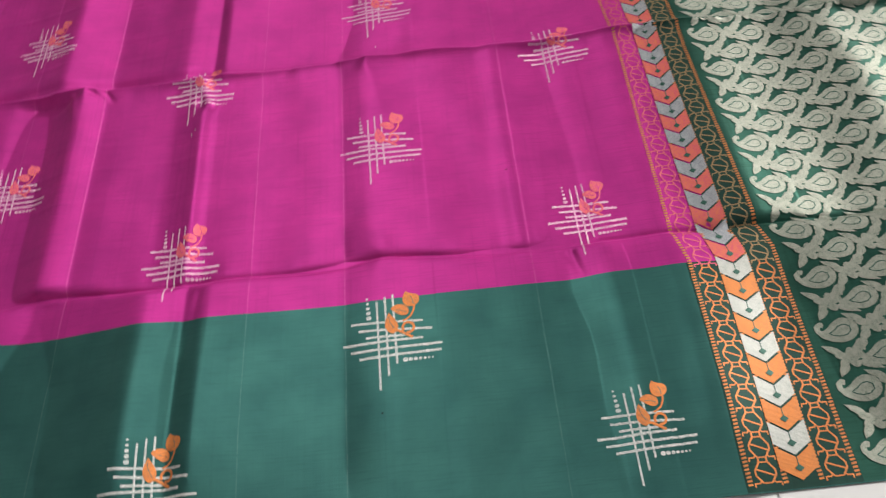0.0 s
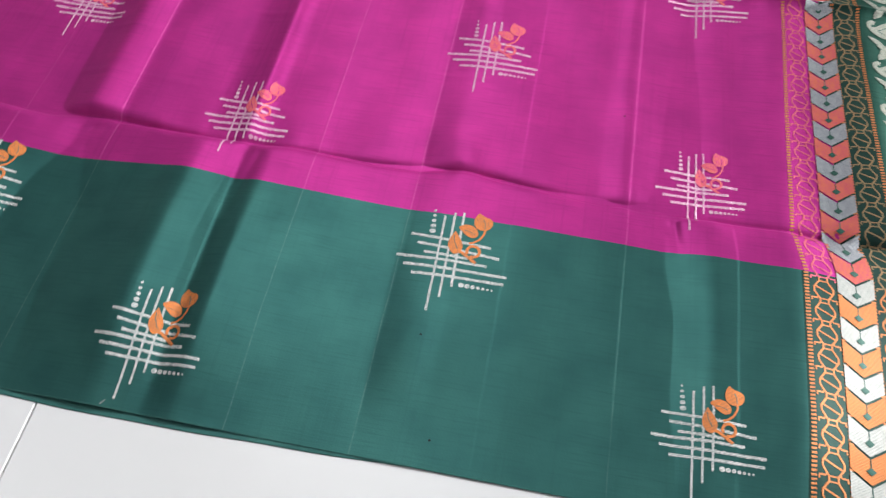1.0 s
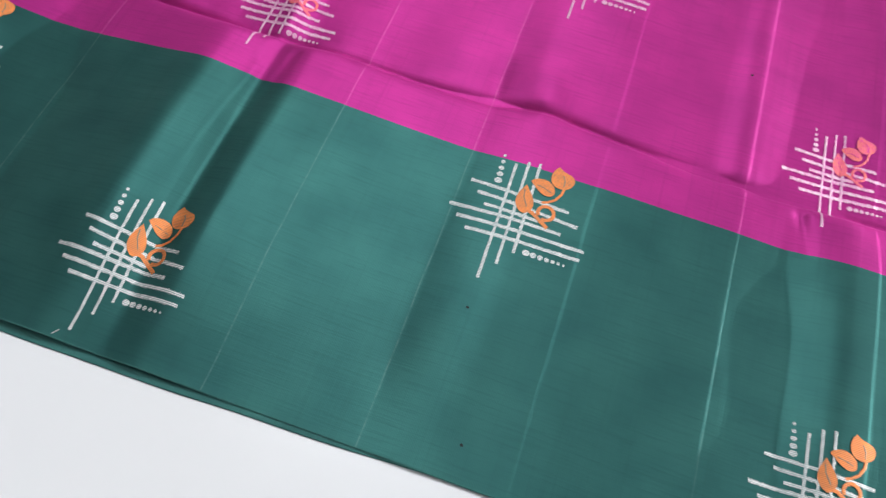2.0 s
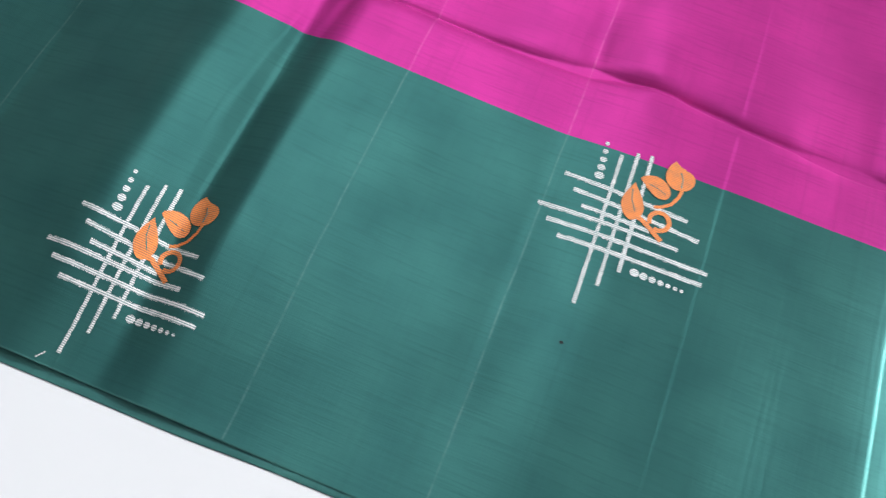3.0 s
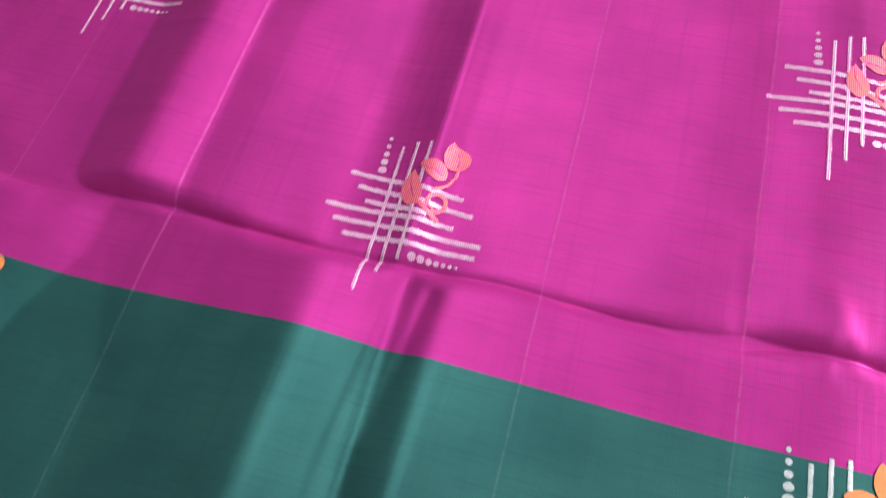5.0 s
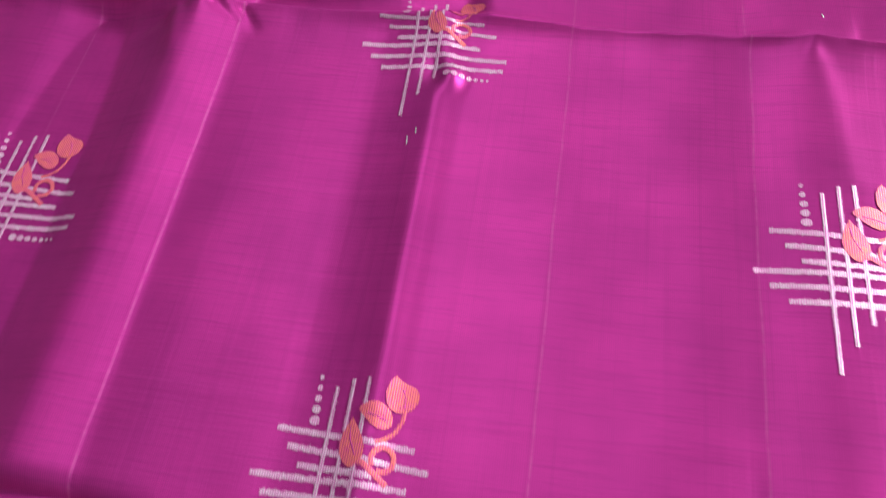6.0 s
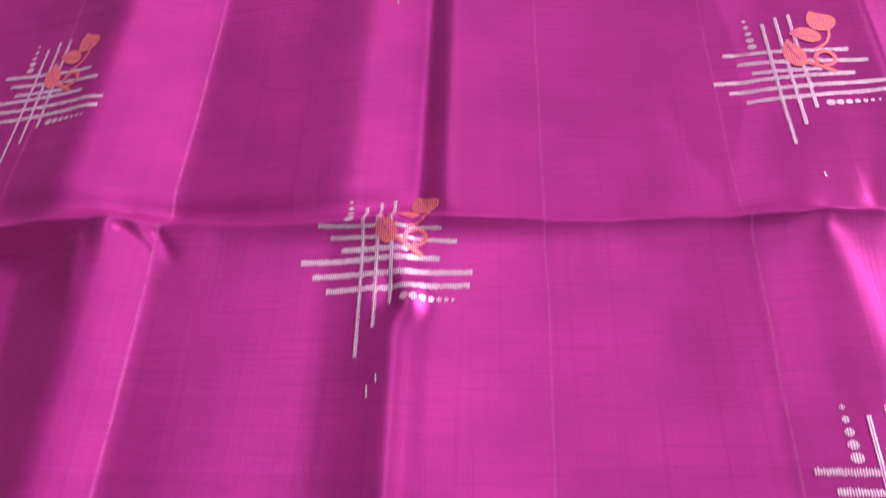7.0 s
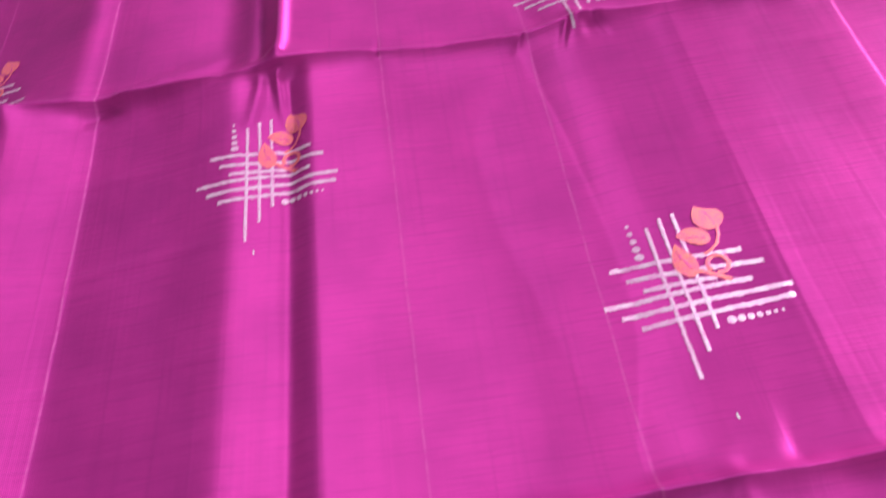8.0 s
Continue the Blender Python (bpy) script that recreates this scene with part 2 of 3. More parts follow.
# lean of the cloth across each panel: x, lean (+: falls towards +x)
P0 = ((-0.95, 0.2), (-0.7, -0.3), (-0.5, 0.1), (-0.425, -0.35), (-0.395, 0.5), (-0.360, 0.5), (-0.343, -0.8), (-0.30, -1.0), (-0.244, -1.0), (-0.231, 0.1),
      (-0.226, 0.6), (-0.208, 0.35), (-0.194, 1.0), (-0.188, -1.6), (-0.174, -1.1), (-0.164, 0.45), (-0.10, 0.35), (-0.036, 0.2), (-0.028, -0.45), (-0.010, -0.45),
      (0.012, -0.25), (0.022, 0.0), (0.045, 0.0), (0.155, -0.15), (0.168, -0.1), (0.190, -0.1), (0.197, -1.2), (0.224, -1.2), (0.240, -0.5), (0.256, -0.5), (0.285, -0.9), (0.31, 0.1), (0.40, -0.4), (0.43, -1.1), (0.52, -1.0), (0.56, 1.2), (0.62, 0.8), (0.8, -0.1))
P1 = ((-0.95, 0.0), (-0.6, 0.3), (-0.47, -0.2), (-0.435, 0.35), (-0.412, 0.1), (-0.396, -1.2), (-0.356, -1.4), (-0.346, 0.1), (-0.325, 0.4), (-0.315, -0.2), (-0.29, -0.05), (-0.238, -0.03),
      (-0.228, -0.4), (-0.212, -0.8), (-0.199, -1.0), (-0.193, 1.0), (-0.178, -0.1), (-0.14, -0.12), (-0.065, -0.15), (-0.036, -0.05), (-0.026, -0.6), (-0.008, -0.5), (0.004, -0.1), (0.02, 0.05), (0.13, 0.0),
      (0.144, -0.6), (0.158, 0.3), (0.205, 0.1), (0.216, -0.7), (0.235, -0.5), (0.285, -0.5), (0.31, 0.1), (0.36, -0.5), (0.395, -0.3), (0.41, 0.3), (0.48, 0.15), (0.52, -0.25), (0.56, -0.25), (0.585, 0.3), (0.66, 0.1), (0.7, -0.2), (0.8, 0.0))
P2 = ((-0.95, 0.0), (-0.62, 0.1), (-0.47, -0.35), (-0.42, -0.7), (-0.388, -1.0), (-0.374, 0.4), (-0.325, 0.35), (-0.316, -0.2), (-0.26, -0.3), (-0.228, -0.15), (-0.218, 0.4), (-0.197, 0.3), (-0.192, 1.0),
      (-0.187, -1.35), (-0.179, -1.1), (-0.171, 0.3), (-0.09, 0.25), (-0.036, 0.15), (-0.029, -0.7), (-0.012, -0.45), (0.01, -0.1), (0.036, -0.2), (0.054, -0.6), (0.060, 0.05), (0.076, -0.05),
      (0.15, -0.12), (0.25, -0.4), (0.35, -0.3), (0.40, -0.3), (0.42, 0.25), (0.5, 0.1), (0.54, -0.4), (0.62, -0.2), (0.65, 0.2), (0.8, 0.2))
P3 = ((-0.95, 0.1), (-0.6, 0.4), (-0.45, -0.3), (-0.40, -0.8), (-0.345, -0.7), (-0.33, 0.5), (-0.315, -0.2), (-0.24, 0.2), (-0.222, -1.0), (-0.196, -1.2), (-0.188, 1.0), (-0.15, 0.4),
      (-0.04, 0.3), (-0.02, -0.6), (0.02, 0.2), (0.3, 0.1), (0.8, 0.0))
LEAN = 0.345

BL = 0.303                               # where the contrast band begins


def lay(x, y):
    """How far the cloth is drawn sideways: the band is squeezed past the first fold."""
    if np.max(x) <= 0.20:
        return x
    start = np.interp(y, (-0.126, 0.10, 0.138, 0.40, 0.50), (0.0, 0.004, -0.004, -0.003, -0.008))
    end = np.interp(y, (-0.126, 0.11, 0.138, 0.39, 0.50), (-0.004, -0.004, -0.013, -0.022, -0.023))
    into = np.clip((x - 0.20) / (BL - 0.20), 0, 1)
    across = np.clip((x - BL) / 0.098, 0, 1)
    return x + into * (start + across * (end - start))


xs = set(np.round(np.arange(XL, XR + 1e-6, 0.002), 5).tolist()) | {XB, BL - 0.001, BL + 0.098}
for c in CREASES:
    xs |= {round(c + d, 5) for d in (-0.0015, -0.0008, 0.0, 0.0008, 0.0015)}
GX = np.array(sorted(xs))
GY = np.array(sorted(set(np.round(np.arange(HEM, TOP + 1e-6, 0.0025), 5).tolist()) | {BORDER}
                     | {round(float(v), 5) for a, b in ((0.128, 0.162), (0.424, 0.456), (0.728, 0.772)) for v in np.arange(a, b, 0.001)}))


def panel_height(knots):
    fine = np.arange(XL - 0.1, XR + 0.1, 0.001)
    lean = np.interp(fine, [k[0] for k in knots], [k[1] for k in knots])
    soft = np.exp(-0.5 * (np.arange(-12, 13) / 1.9) ** 2)
    lean = np.convolve(lean, soft / soft.sum(), "same")
    z = np.cumsum(-LEAN * lean) * 0.001
    wide = np.exp(-0.5 * (np.arange(-340, 341) / 105.0) ** 2)
    base = np.convolve(np.pad(z, 340, mode="edge"), wide / wide.sum(), "valid")
    return np.interp(GX, fine, z - base)


def smooth01(a):
    a = np.clip(a, 0, 1)
    return a * a * (3 - 2 * a)


def wavy(n, seed, scale):
    """A slow random wander along one axis."""
    return np.array([noise.noise((v * scale, seed, 0.3)) for v in n])


panels = np.array([panel_height(p) for p in (P0, P1, P2, P3)])
XX, YY = np.meshgrid(GX, GY)
shift = 0.003 * wavy(GY, 7.1, 9.0)[:, None]
lines = []
for n, y in enumerate(FOLD_Y):
    tilt = (-0.012, -0.010, -0.036)[n]
    lines.append(y + tilt * (GX + 0.1) + 0.0035 * wavy(GX, 3.0 + n, 11.0) + (0.008 * np.exp(-((GX - 0.008) / 0.05) ** 2) if n == 0 else 0))
Z = np.zeros_like(XX)
weight = [smooth01((YY - line[None, :]) / 0.026 + 0.5) for line in lines]
shares = [1 - weight[0], weight[0] - weight[1], weight[1] - weight[2], weight[2]]
calm = 1 - 0.5 * smooth01((YY - 0.02) / 0.11)          # the border's leans ease off towards the first fold
for share, p in zip([shares[0] * calm] + shares[1:], panels):
    Z += share * p[None, :]
Z *= 0.45 + 0.55 * smooth01((YY - HEM) / 0.06)
# the cross folds: a shallow valley, then two ridges
crinkle = np.array([[noise.noise((x * 55, y * 30, 4.0)) for x in GX[::3]] for y in GY[::3]])
crinkle = np.array([np.interp(GX, GX[::3], row) for row in crinkle])
crinkle = np.array([np.interp(GY, GY[::3], col) for col in crinkle.T]).T
for line, broad, sharp, near, far in ((lines[0], -0.0008, -0.0064, 0.035, 0.030), (lines[1], 0.0050, 0.0084, 0.085, 0.050), (lines[2], 0.0045, 0.0074, 0.060, 0.050)):
    d = YY - line[None, :]
    vary = 0.9 + 0.5 * wavy(GX, sharp * 900, 14.0)[None, :]
    Z += broad * np.exp(-np.sqrt(d * d + 0.004 ** 2) / np.where(d < 0, near, far)) + sharp * vary * np.exp(-np.sqrt(d * d + 0.0007 ** 2) / np.where(d < 0, 0.0034 if sharp < 0 else 0.0068, 0.0036 if sharp < 0 else 0.0050))
    Z += 0.0011 * crinkle * np.exp(-np.abs(d) / 0.012)
d = YY - lines[1][None, :]
Z -= 0.0055 * np.exp(-((d - 0.010) / 0.0095) ** 2) * smooth01((-0.17 - XX) / 0.05) * (0.8 + 0.5 * wavy(GX, 9.3, 16.0)[None, :])
# puckers where a lengthwise crease meets a cross fold
for px_, py_, h in ((0.003, 1, 0.0028), (-0.345, 1, 0.004), (-0.190, 1, -0.003), (-0.19, 2, 0.005), (0.006, 2, 0.005), (-0.385, 2, 0.004), (0.01, 0, 0.0014), (-0.19, 0, -0.002), (0.2, 0, 0.002)):
    yy = np.interp(px_, GX, lines[py_])
    dx, dy = XX - px_, YY - yy
    r = np.hypot(dx, dy)
    Z += 0.8 * h * np.exp(-np.sqrt(r * r + 0.003 ** 2) / 0.014) * (1 + 0.6 * np.cos(3 * np.arctan2(dy, dx) + px_ * 40) * smooth01(r / 0.012))
# the kink in the lengthwise ridge below the second fold
Z += 0.0036 * np.exp(-(((XX + 0.190) / 0.006) ** 2 + ((YY - 0.392) / 0.008) ** 2)) - 0.0030 * np.exp(-(((XX + 0.201) / 0.006) ** 2 + ((YY - 0.400) / 0.009) ** 2))
# short ridges and dents near the crossings: from, to, height, half width
for x0, y0, x1, y1, h, wide in ((0.003, 0.434, 0.014, 0.350, 0.0007, 0.0070), (-0.192, 0.758, -0.190, 0.98, 0.0040, 0.0042), (-0.206, 0.764, -0.208, 0.88, -0.0030, 0.0055),
                                (-0.196, 0.742, -0.191, 0.700, 0.0026, 0.0035), (-0.207, 0.740, -0.214, 0.705, 0.0020, 0.0045), (-0.338, 0.434, -0.325, 0.424, -0.0020, 0.0035),
                                (-0.322, 0.433, -0.312, 0.420, -0.0018, 0.0030), (-0.360, 0.432, -0.385, 0.418, -0.0022, 0.0060), (-0.362, 0.430, -0.356, 0.395, 0.0022, 0.0050),
                                (-0.004, 0.741, -0.010, 0.724, -0.0018, 0.0022), (0.014, 0.741, 0.020, 0.728, -0.0016, 0.0026), (-0.034, 0.744, -0.040, 0.730, -0.0014, 0.0022),
                                (-0.030, 0.436, 0.000, 0.446, 0.0009, 0.0055), (0.010, 0.446, 0.050, 0.450, 0.0006, 0.0065), (0.030, 0.440, 0.034, 0.462, -0.0011, 0.0050),
                                (-0.129, 0.744, -0.128, 0.768, -0.0012, 0.0018), (-0.300, 0.752, -0.240, 0.775, 0.0026, 0.0080), (-0.330, 0.742, -0.270, 0.758, -0.0020, 0.0060),
                                (0.020, 0.150, 0.006, 0.180, 0.0007, 0.0060), (-0.030, 0.150, -0.032, 0.190, -0.0006, 0.0060), (0.200, 0.128, 0.206, 0.100, -0.0016, 0.0045),
                                (-0.178, 0.130, -0.186, 0.060, -0.0010, 0.0040), (-0.199, 0.110, -0.206, 0.020, 0.0005, 0.0035)):
    ax, ay = x1 - x0, y1 - y0
    long = math.hypot(ax, ay)
    t = ((XX - x0) * ax + (YY - y0) * ay) / long ** 2
    off = np.hypot(XX - x0 - np.clip(t, 0, 1) * ax, YY - y0 - np.clip(t, 0, 1) * ay)
    Z += h * np.exp(-(off / wide) ** 2) * (1 - 0.6 * np.clip(t, 0, 1))
# faint creases along the weft
for y0, k, h in ((0.205, 0.012, 0.00022), (0.262, -0.008, 0.00016), (0.318, 0.02, 0.00024), (0.345, -0.014, 0.00016), (0.500, 0.016, 0.0002), (0.548, 0.03, 0.00022), (0.627, 0.05, 0.0003), (0.690, 0.02, 0.0002), (0.055, 0.015, 0.00014)):
    Z += h * np.exp(-((YY - y0 - k * XX - 0.002 * wavy(GX, y0 * 50, 12.0)[None, :]) / 0.0030) ** 2)
# pressed crease lines
for c in CREASES:
    Z += (0.00017 if 0.05 < c < 0.07 else -0.00004 if -0.13 < c < 0.0 else -0.00012) * np.tanh((XX - c - 0.0008 * wavy(GY, c * 90, 14.0)[:, None]) / 0.0009)
# slack
slack = np.zeros_like(XX)
for k in range(26):
    ang, f, ph = random.uniform(-0.6, 0.6), random.uniform(25, 90), random.uniform(0, 6.28)
    slack += np.sin(f * (np.cos(ang) * XX + np.sin(ang) * YY) + ph) / f
Z += 0.006 * slack
Z -= 0.0025 * (1 - shares[0])
rest = smooth01((YY - HEM) / 0.10)
Z = Z * (0.45 + 0.55 * rest) + (FLOOR + 0.0022) * (1 - rest)
Z = np.maximum(Z, FLOOR + 0.0014 + 0.05 * np.maximum(0, Z + 0.01))


def drape(x, y):
    """Height of the cloth at a place of the plan."""
    i = int(np.clip(np.searchsorted(GX, x) - 1, 0, len(GX) - 2))
    j = int(np.clip(np.searchsorted(GY, y) - 1, 0, len(GY) - 2))
    a, b = (x - GX[i]) / (GX[i + 1] - GX[i]), (y - GY[j]) / (GY[j + 1] - GY[j])
    return float((Z[j, i] * (1 - a) + Z[j, i + 1] * a) * (1 - b) + (Z[j + 1, i] * (1 - a) + Z[j + 1, i + 1] * a) * b)


saree = tagged(new("saree"), "magenta and green silk saree spread on white floor tiles", "saree")


def cloth(name, i0, i1, j0, j1, material, label):
    sx, sy, sz = GX[i0:i1 + 1], GY[j0:j1 + 1], Z[j0:j1 + 1, i0:i1 + 1]
    nx, ny = len(sx), len(sy)
    co = np.empty((ny, nx, 3), np.float32)
    co[..., 0], co[..., 1], co[..., 2] = lay(sx[None, :], sy[:, None]), sy[:, None], sz
    k = np.arange(ny * nx).reshape(ny, nx)
    quads = np.stack([k[:-1, :-1], k[:-1, 1:], k[1:, 1:], k[1:, :-1]], -1).reshape(-1, 4)
    me = bpy.data.meshes.new(name)
    me.vertices.add(ny * nx)
    me.vertices.foreach_set("co", co.ravel())
    me.loops.add(quads.size)
    me.loops.foreach_set("vertex_index", quads.ravel().astype(np.int32))
    me.polygons.add(len(quads))
    me.polygons.foreach_set("loop_start", np.arange(0, quads.size, 4, dtype=np.int32))
    me.polygons.foreach_set("use_smooth", np.ones(len(quads), bool))
    me.materials.append(material)
    me.update(calc_edges=True)
    uv = me.uv_layers.new(name="weave")
    flat = co.reshape(-1, 3)[quads.ravel()]
    uv.data.foreach_set("uv", np.stack([flat[:, 1], flat[:, 0]], -1).astype(np.float32).ravel())
    return part(name, me, saree, label=label)


IB, JB = int(np.argmin(abs(GX - XB))), int(np.argmin(abs(GY - BORDER)))
IL, IR = int(np.argmin(abs(GX - BL + 0.001))), int(np.argmin(abs(GX - BL - 0.098)))
cloth("band_panel", IL, IR, 0, JB, M_BAND, "dark green ground of the contrast band")
cloth("band_panel", IB, IR, JB, len(GY) - 1, M_BAND, "dark green ground of the contrast band")
cloth("border_panel", 0, IL, 0, JB, M_GREEN, "bottle-green silk border")
cloth("body_panel", 0, IB, JB, len(GY) - 1, M_PINK, "creased magenta silk body")
cloth("pallu_panel", IR, len(GX) - 1, 0, len(GY) - 1, M_PALLU, "dark green pallu ground")


def ribbon(rows, profile, material, name, parent, label=""):
    """Rows of plan places, each swept along profile offsets (dy, dz)."""
    v, f = [], []
    n = len(profile)
    for x, y, z in rows:
        v += [(float(lay(x, y)), y + dy, z + dz) for dy, dz in profile]
    for r in range(len(rows) - 1):
        f += [(r * n + q, (r + 1) * n + q, (r + 1) * n + q + 1, r * n + q + 1) for q in range(n - 1)]
    return part(name, mesh_of(name, v, f, material), parent, label=label)


hem_x = np.arange(XL, XR, 0.004)
ribbon([(x, HEM, drape(x, HEM)) for x in hem_x], [(0, 0), (-0.0007, -0.0002), (-0.0009, -0.0004), (-0.0006, -0.0007), (0.003, -0.0009)], M_GREEN_THREAD, "hem", saree)
under = [(x, HEM - 0.0060 * max(0.0, math.sin((x + 0.42) / 0.44 * math.pi)) + 0.0012 * noise.noise((x * 14, 2, 1)), FLOOR + 0.0009) for x in np.arange(-0.42, 0.02, 0.004)]
ribbon(under, [(0.012, 0.0001), (0.004, 0), (0, -0.0001), (-0.0005, -0.0004), (0.002, -0.0007)], M_GREEN_THREAD, "under_layer", saree)


# ---------------------------------------------------------------- woven work
class Weave:
    """Collects raised woven shapes in the plan round a place and lays them on the cloth."""

    def __init__(self, x, y, lift=0.0003, draw=None):
        self.x, self.y, self.lift, self.v, self.f = x, y, lift, [], []
        self.z, self.draw = drape(x, y), draw

    def point(self, x, y, up):
        if self.draw:
            x, y = self.draw(x, y)
        self.v.append((float(lay(self.x + x, self.y + y)) - self.x, y, drape(self.x + x, self.y + y) - self.z + up))
        return len(self.v) - 1

    def bar(self, a, b, width, up=None, step=0.003, ragged=0.0):
        """A straight bar; ragged: how far its edges draw in between one thread and the next."""
        up = self.lift if up is None else up
        a, b = Vector(a), Vector(b)
        n = max(1, int((b - a).length / step))
        across = Vector((-(b - a).y, (b - a).x)).normalized() * width / 2
        last = None
        for k in range(n + 1):
            c = a + (b - a) * (k / n)
            side = across
            if ragged:
                side = across * ((1 if k % 2 else 1 - ragged) + random.uniform(-0.14, 0.14))
                c = c + across * random.uniform(-0.16, 0.16)
            row = [self.point(*(c + side * s), up * (1 if s == 0 else 0.72)) for s in (-1, 0, 1)]
            if last:
                self.f += [(last[0], row[0], row[1], last[1]), (last[1], row[1], row[2], last[2])]
            last = row
        return self

    def line(self, points, width, up=None, step=0.002):
        """One unbroken strand along the points."""
        up = self.lift if up is None else up
        way = [Vector(points[0])]
        for a, b in zip(points, points[1:]):
            a, b = Vector(a), Vector(b)
            n = max(1, round((b - a).length / step))
            way += [a + (b - a) * (k / n) for k in range(1, n + 1)]
        last = None
        for k, c in enumerate(way):
            d = way[min(k + 1, len(way) - 1)] - way[max(k - 1, 0)]
            side = Vector((-d.y, d.x)).normalized() * width / 2
            row = [self.point(*(c + side * s), up * (1 if s == 0 else 0.72)) for s in (-1, 0, 1)]
            if last:
                self.f += [(last[0], row[0], row[1], last[1]), (last[1], row[1], row[2], last[2])]
            last = row
        return self

    def disc(self, cx, cy, rx, ry, up=None, n=10, turn=0.0):
        up = self.lift if up is None else up
        c, s = math.cos(turn), math.sin(turn)
        mid = self.point(cx, cy, up * 1.0)
        ring = []
        for k in range(n):
            px, py = rx * math.cos(6.2832 * k / n), ry * math.sin(6.2832 * k / n)
            ring.append(self.point(cx + c * px - s * py, cy + s * px + c * py, up * 0.88))
        self.f += [(mid, ring[k], ring[(k + 1) % n]) for k in range(n)]
        return self

    def shape(self, outline, up=None):
        up = self.lift if up is None else up
        cx, cy = sum(p[0] for p in outline) / len(outline), sum(p[1] for p in outline) / len(outline)
        mid = self.point(cx, cy, up * 1.02)
        inner = [self.point(cx + (x - cx) * 0.55, cy + (y - cy) * 0.55, up * 1.0) for x, y in outline]
        outer = [self.point(x, y, up * 0.9) for x, y in outline]
        n = len(outline)
        for k in range(n):
            m = (k + 1) % n
            self.f += [(mid, inner[k], inner[m]), (inner[k], outer[k], outer[m], inner[m])]
        return self

    def put(self, name, material, parent, owner=None, label=""):
        at = (self.x, self.y, self.z)
        if owner:
            at = tuple(a - b for a, b in zip(at, owner))
        return part(name, mesh_of(name, self.v, self.f, material), parent, at, label)


def rounded(points):
    """The outline with its corners cut twice."""
    for _ in range(2):
        nxt = points[1:] + points[:1]
        points = [p for a, b in zip(points, nxt) for p in ((a[0] * 0.75 + b[0] * 0.25, a[1] * 0.75 + b[1] * 0.25), (a[0] * 0.25 + b[0] * 0.75, a[1] * 0.25 + b[1] * 0.75))]
    return points


def arc(cx, cy, r, a0, a1, n=14):
    return [(cx + r * math.cos(radians(a0 + (a1 - a0) * k / n)), cy + r * math.sin(radians(a0 + (a1 - a0) * k / n))) for k in range(n + 1)]


def leaf(x0, y0, x1, y1, wide, n=8):
    """A pointed leaf's outline from tip to tip."""
    d = Vector((x1 - x0, y1 - y0))
    s = Vector((-d.y, d.x)).normalized() * wide / 2
    way = [(k / n, math.sin(math.pi * (k / n) ** 0.8)) for k in range(n + 1)]
    one = [Vector((x0, y0)) + d * t + s * w for t, w in way]
    two = [Vector((x0, y0)) + d * t - s * w for t, w in way[1:-1]]
    return [tuple(p) for p in one + two[::-1]]


MM = 0.001
WEFT = ((-27.6, 73.0, 44.4, 69.4), (-20.2, 64.8, 53.0, 60.0), (-13.1, 56.4, 26.0, 55.2), (-36.0, 50.4, 43.5, 50.8), (-28.5, 42.5, 62.0, 43.2), (-20.0, 34.5, 60.5, 36.2))
WARP = ((-1.0, 95.5, 0.0, 0.0), (7.4, 100.0, 8.6, 14.0), (15.4, 101.5, 17.0, 25.5))


# how the creased cloth draws each motif together, by column and row:
# sideways and lengthwise shift, width, length, and from where on (mm) a fold shortens it, by how much
DRAWN = {(0, 0): (-0.001, -0.0015, 0.975, 0.99, 200, 1), (1, 0): (0.0, 0.0134, 0.85, 0.86, 200, 1), (1, 1): (-0.003, 0.0, 0.84, 0.91, 200, 1),
         (-1, 1): (0.0015, 0.0, 0.86, 0.93, 200, 1), (0, 1): (0.001, -0.001, 0.94, 0.98, 200, 1), (-1, 2): (0.001, -0.001, 0.86, 1.0, 60, 0.66),
         (1, 2): (0.0, 0.002, 0.87, 0.95, 60, 0.75), (-1, 3): (0.0015, 0.0, 0.89, 0.95, 200, 1), (0, 2): (0.003, -0.005, 0.92, 0.94, 200, 1),
         (-1, 0): (0.0005, 0.005, 0.90, 0.94, 200, 1), (-2, 2): (0.004, -0.003, 0.85, 0.97, 200, 1), (-2, 0): (0.002, 0.0, 0.95, 0.95, 200, 1),
         (-2, 1): (0.005, 0.0, 0.87, 0.92, 200, 1)}


def drawing(col, row):
    dx, dy, sx, sy, knee, short = DRAWN.get((col, row), (0.0, 0.0, 0.89, 0.95, 200, 1))
    knee *= MM

    def draw(x, y):
        y = y if y < knee else knee + (y - knee) * short
        return dx + sx * x, dy + sy * y
    return draw


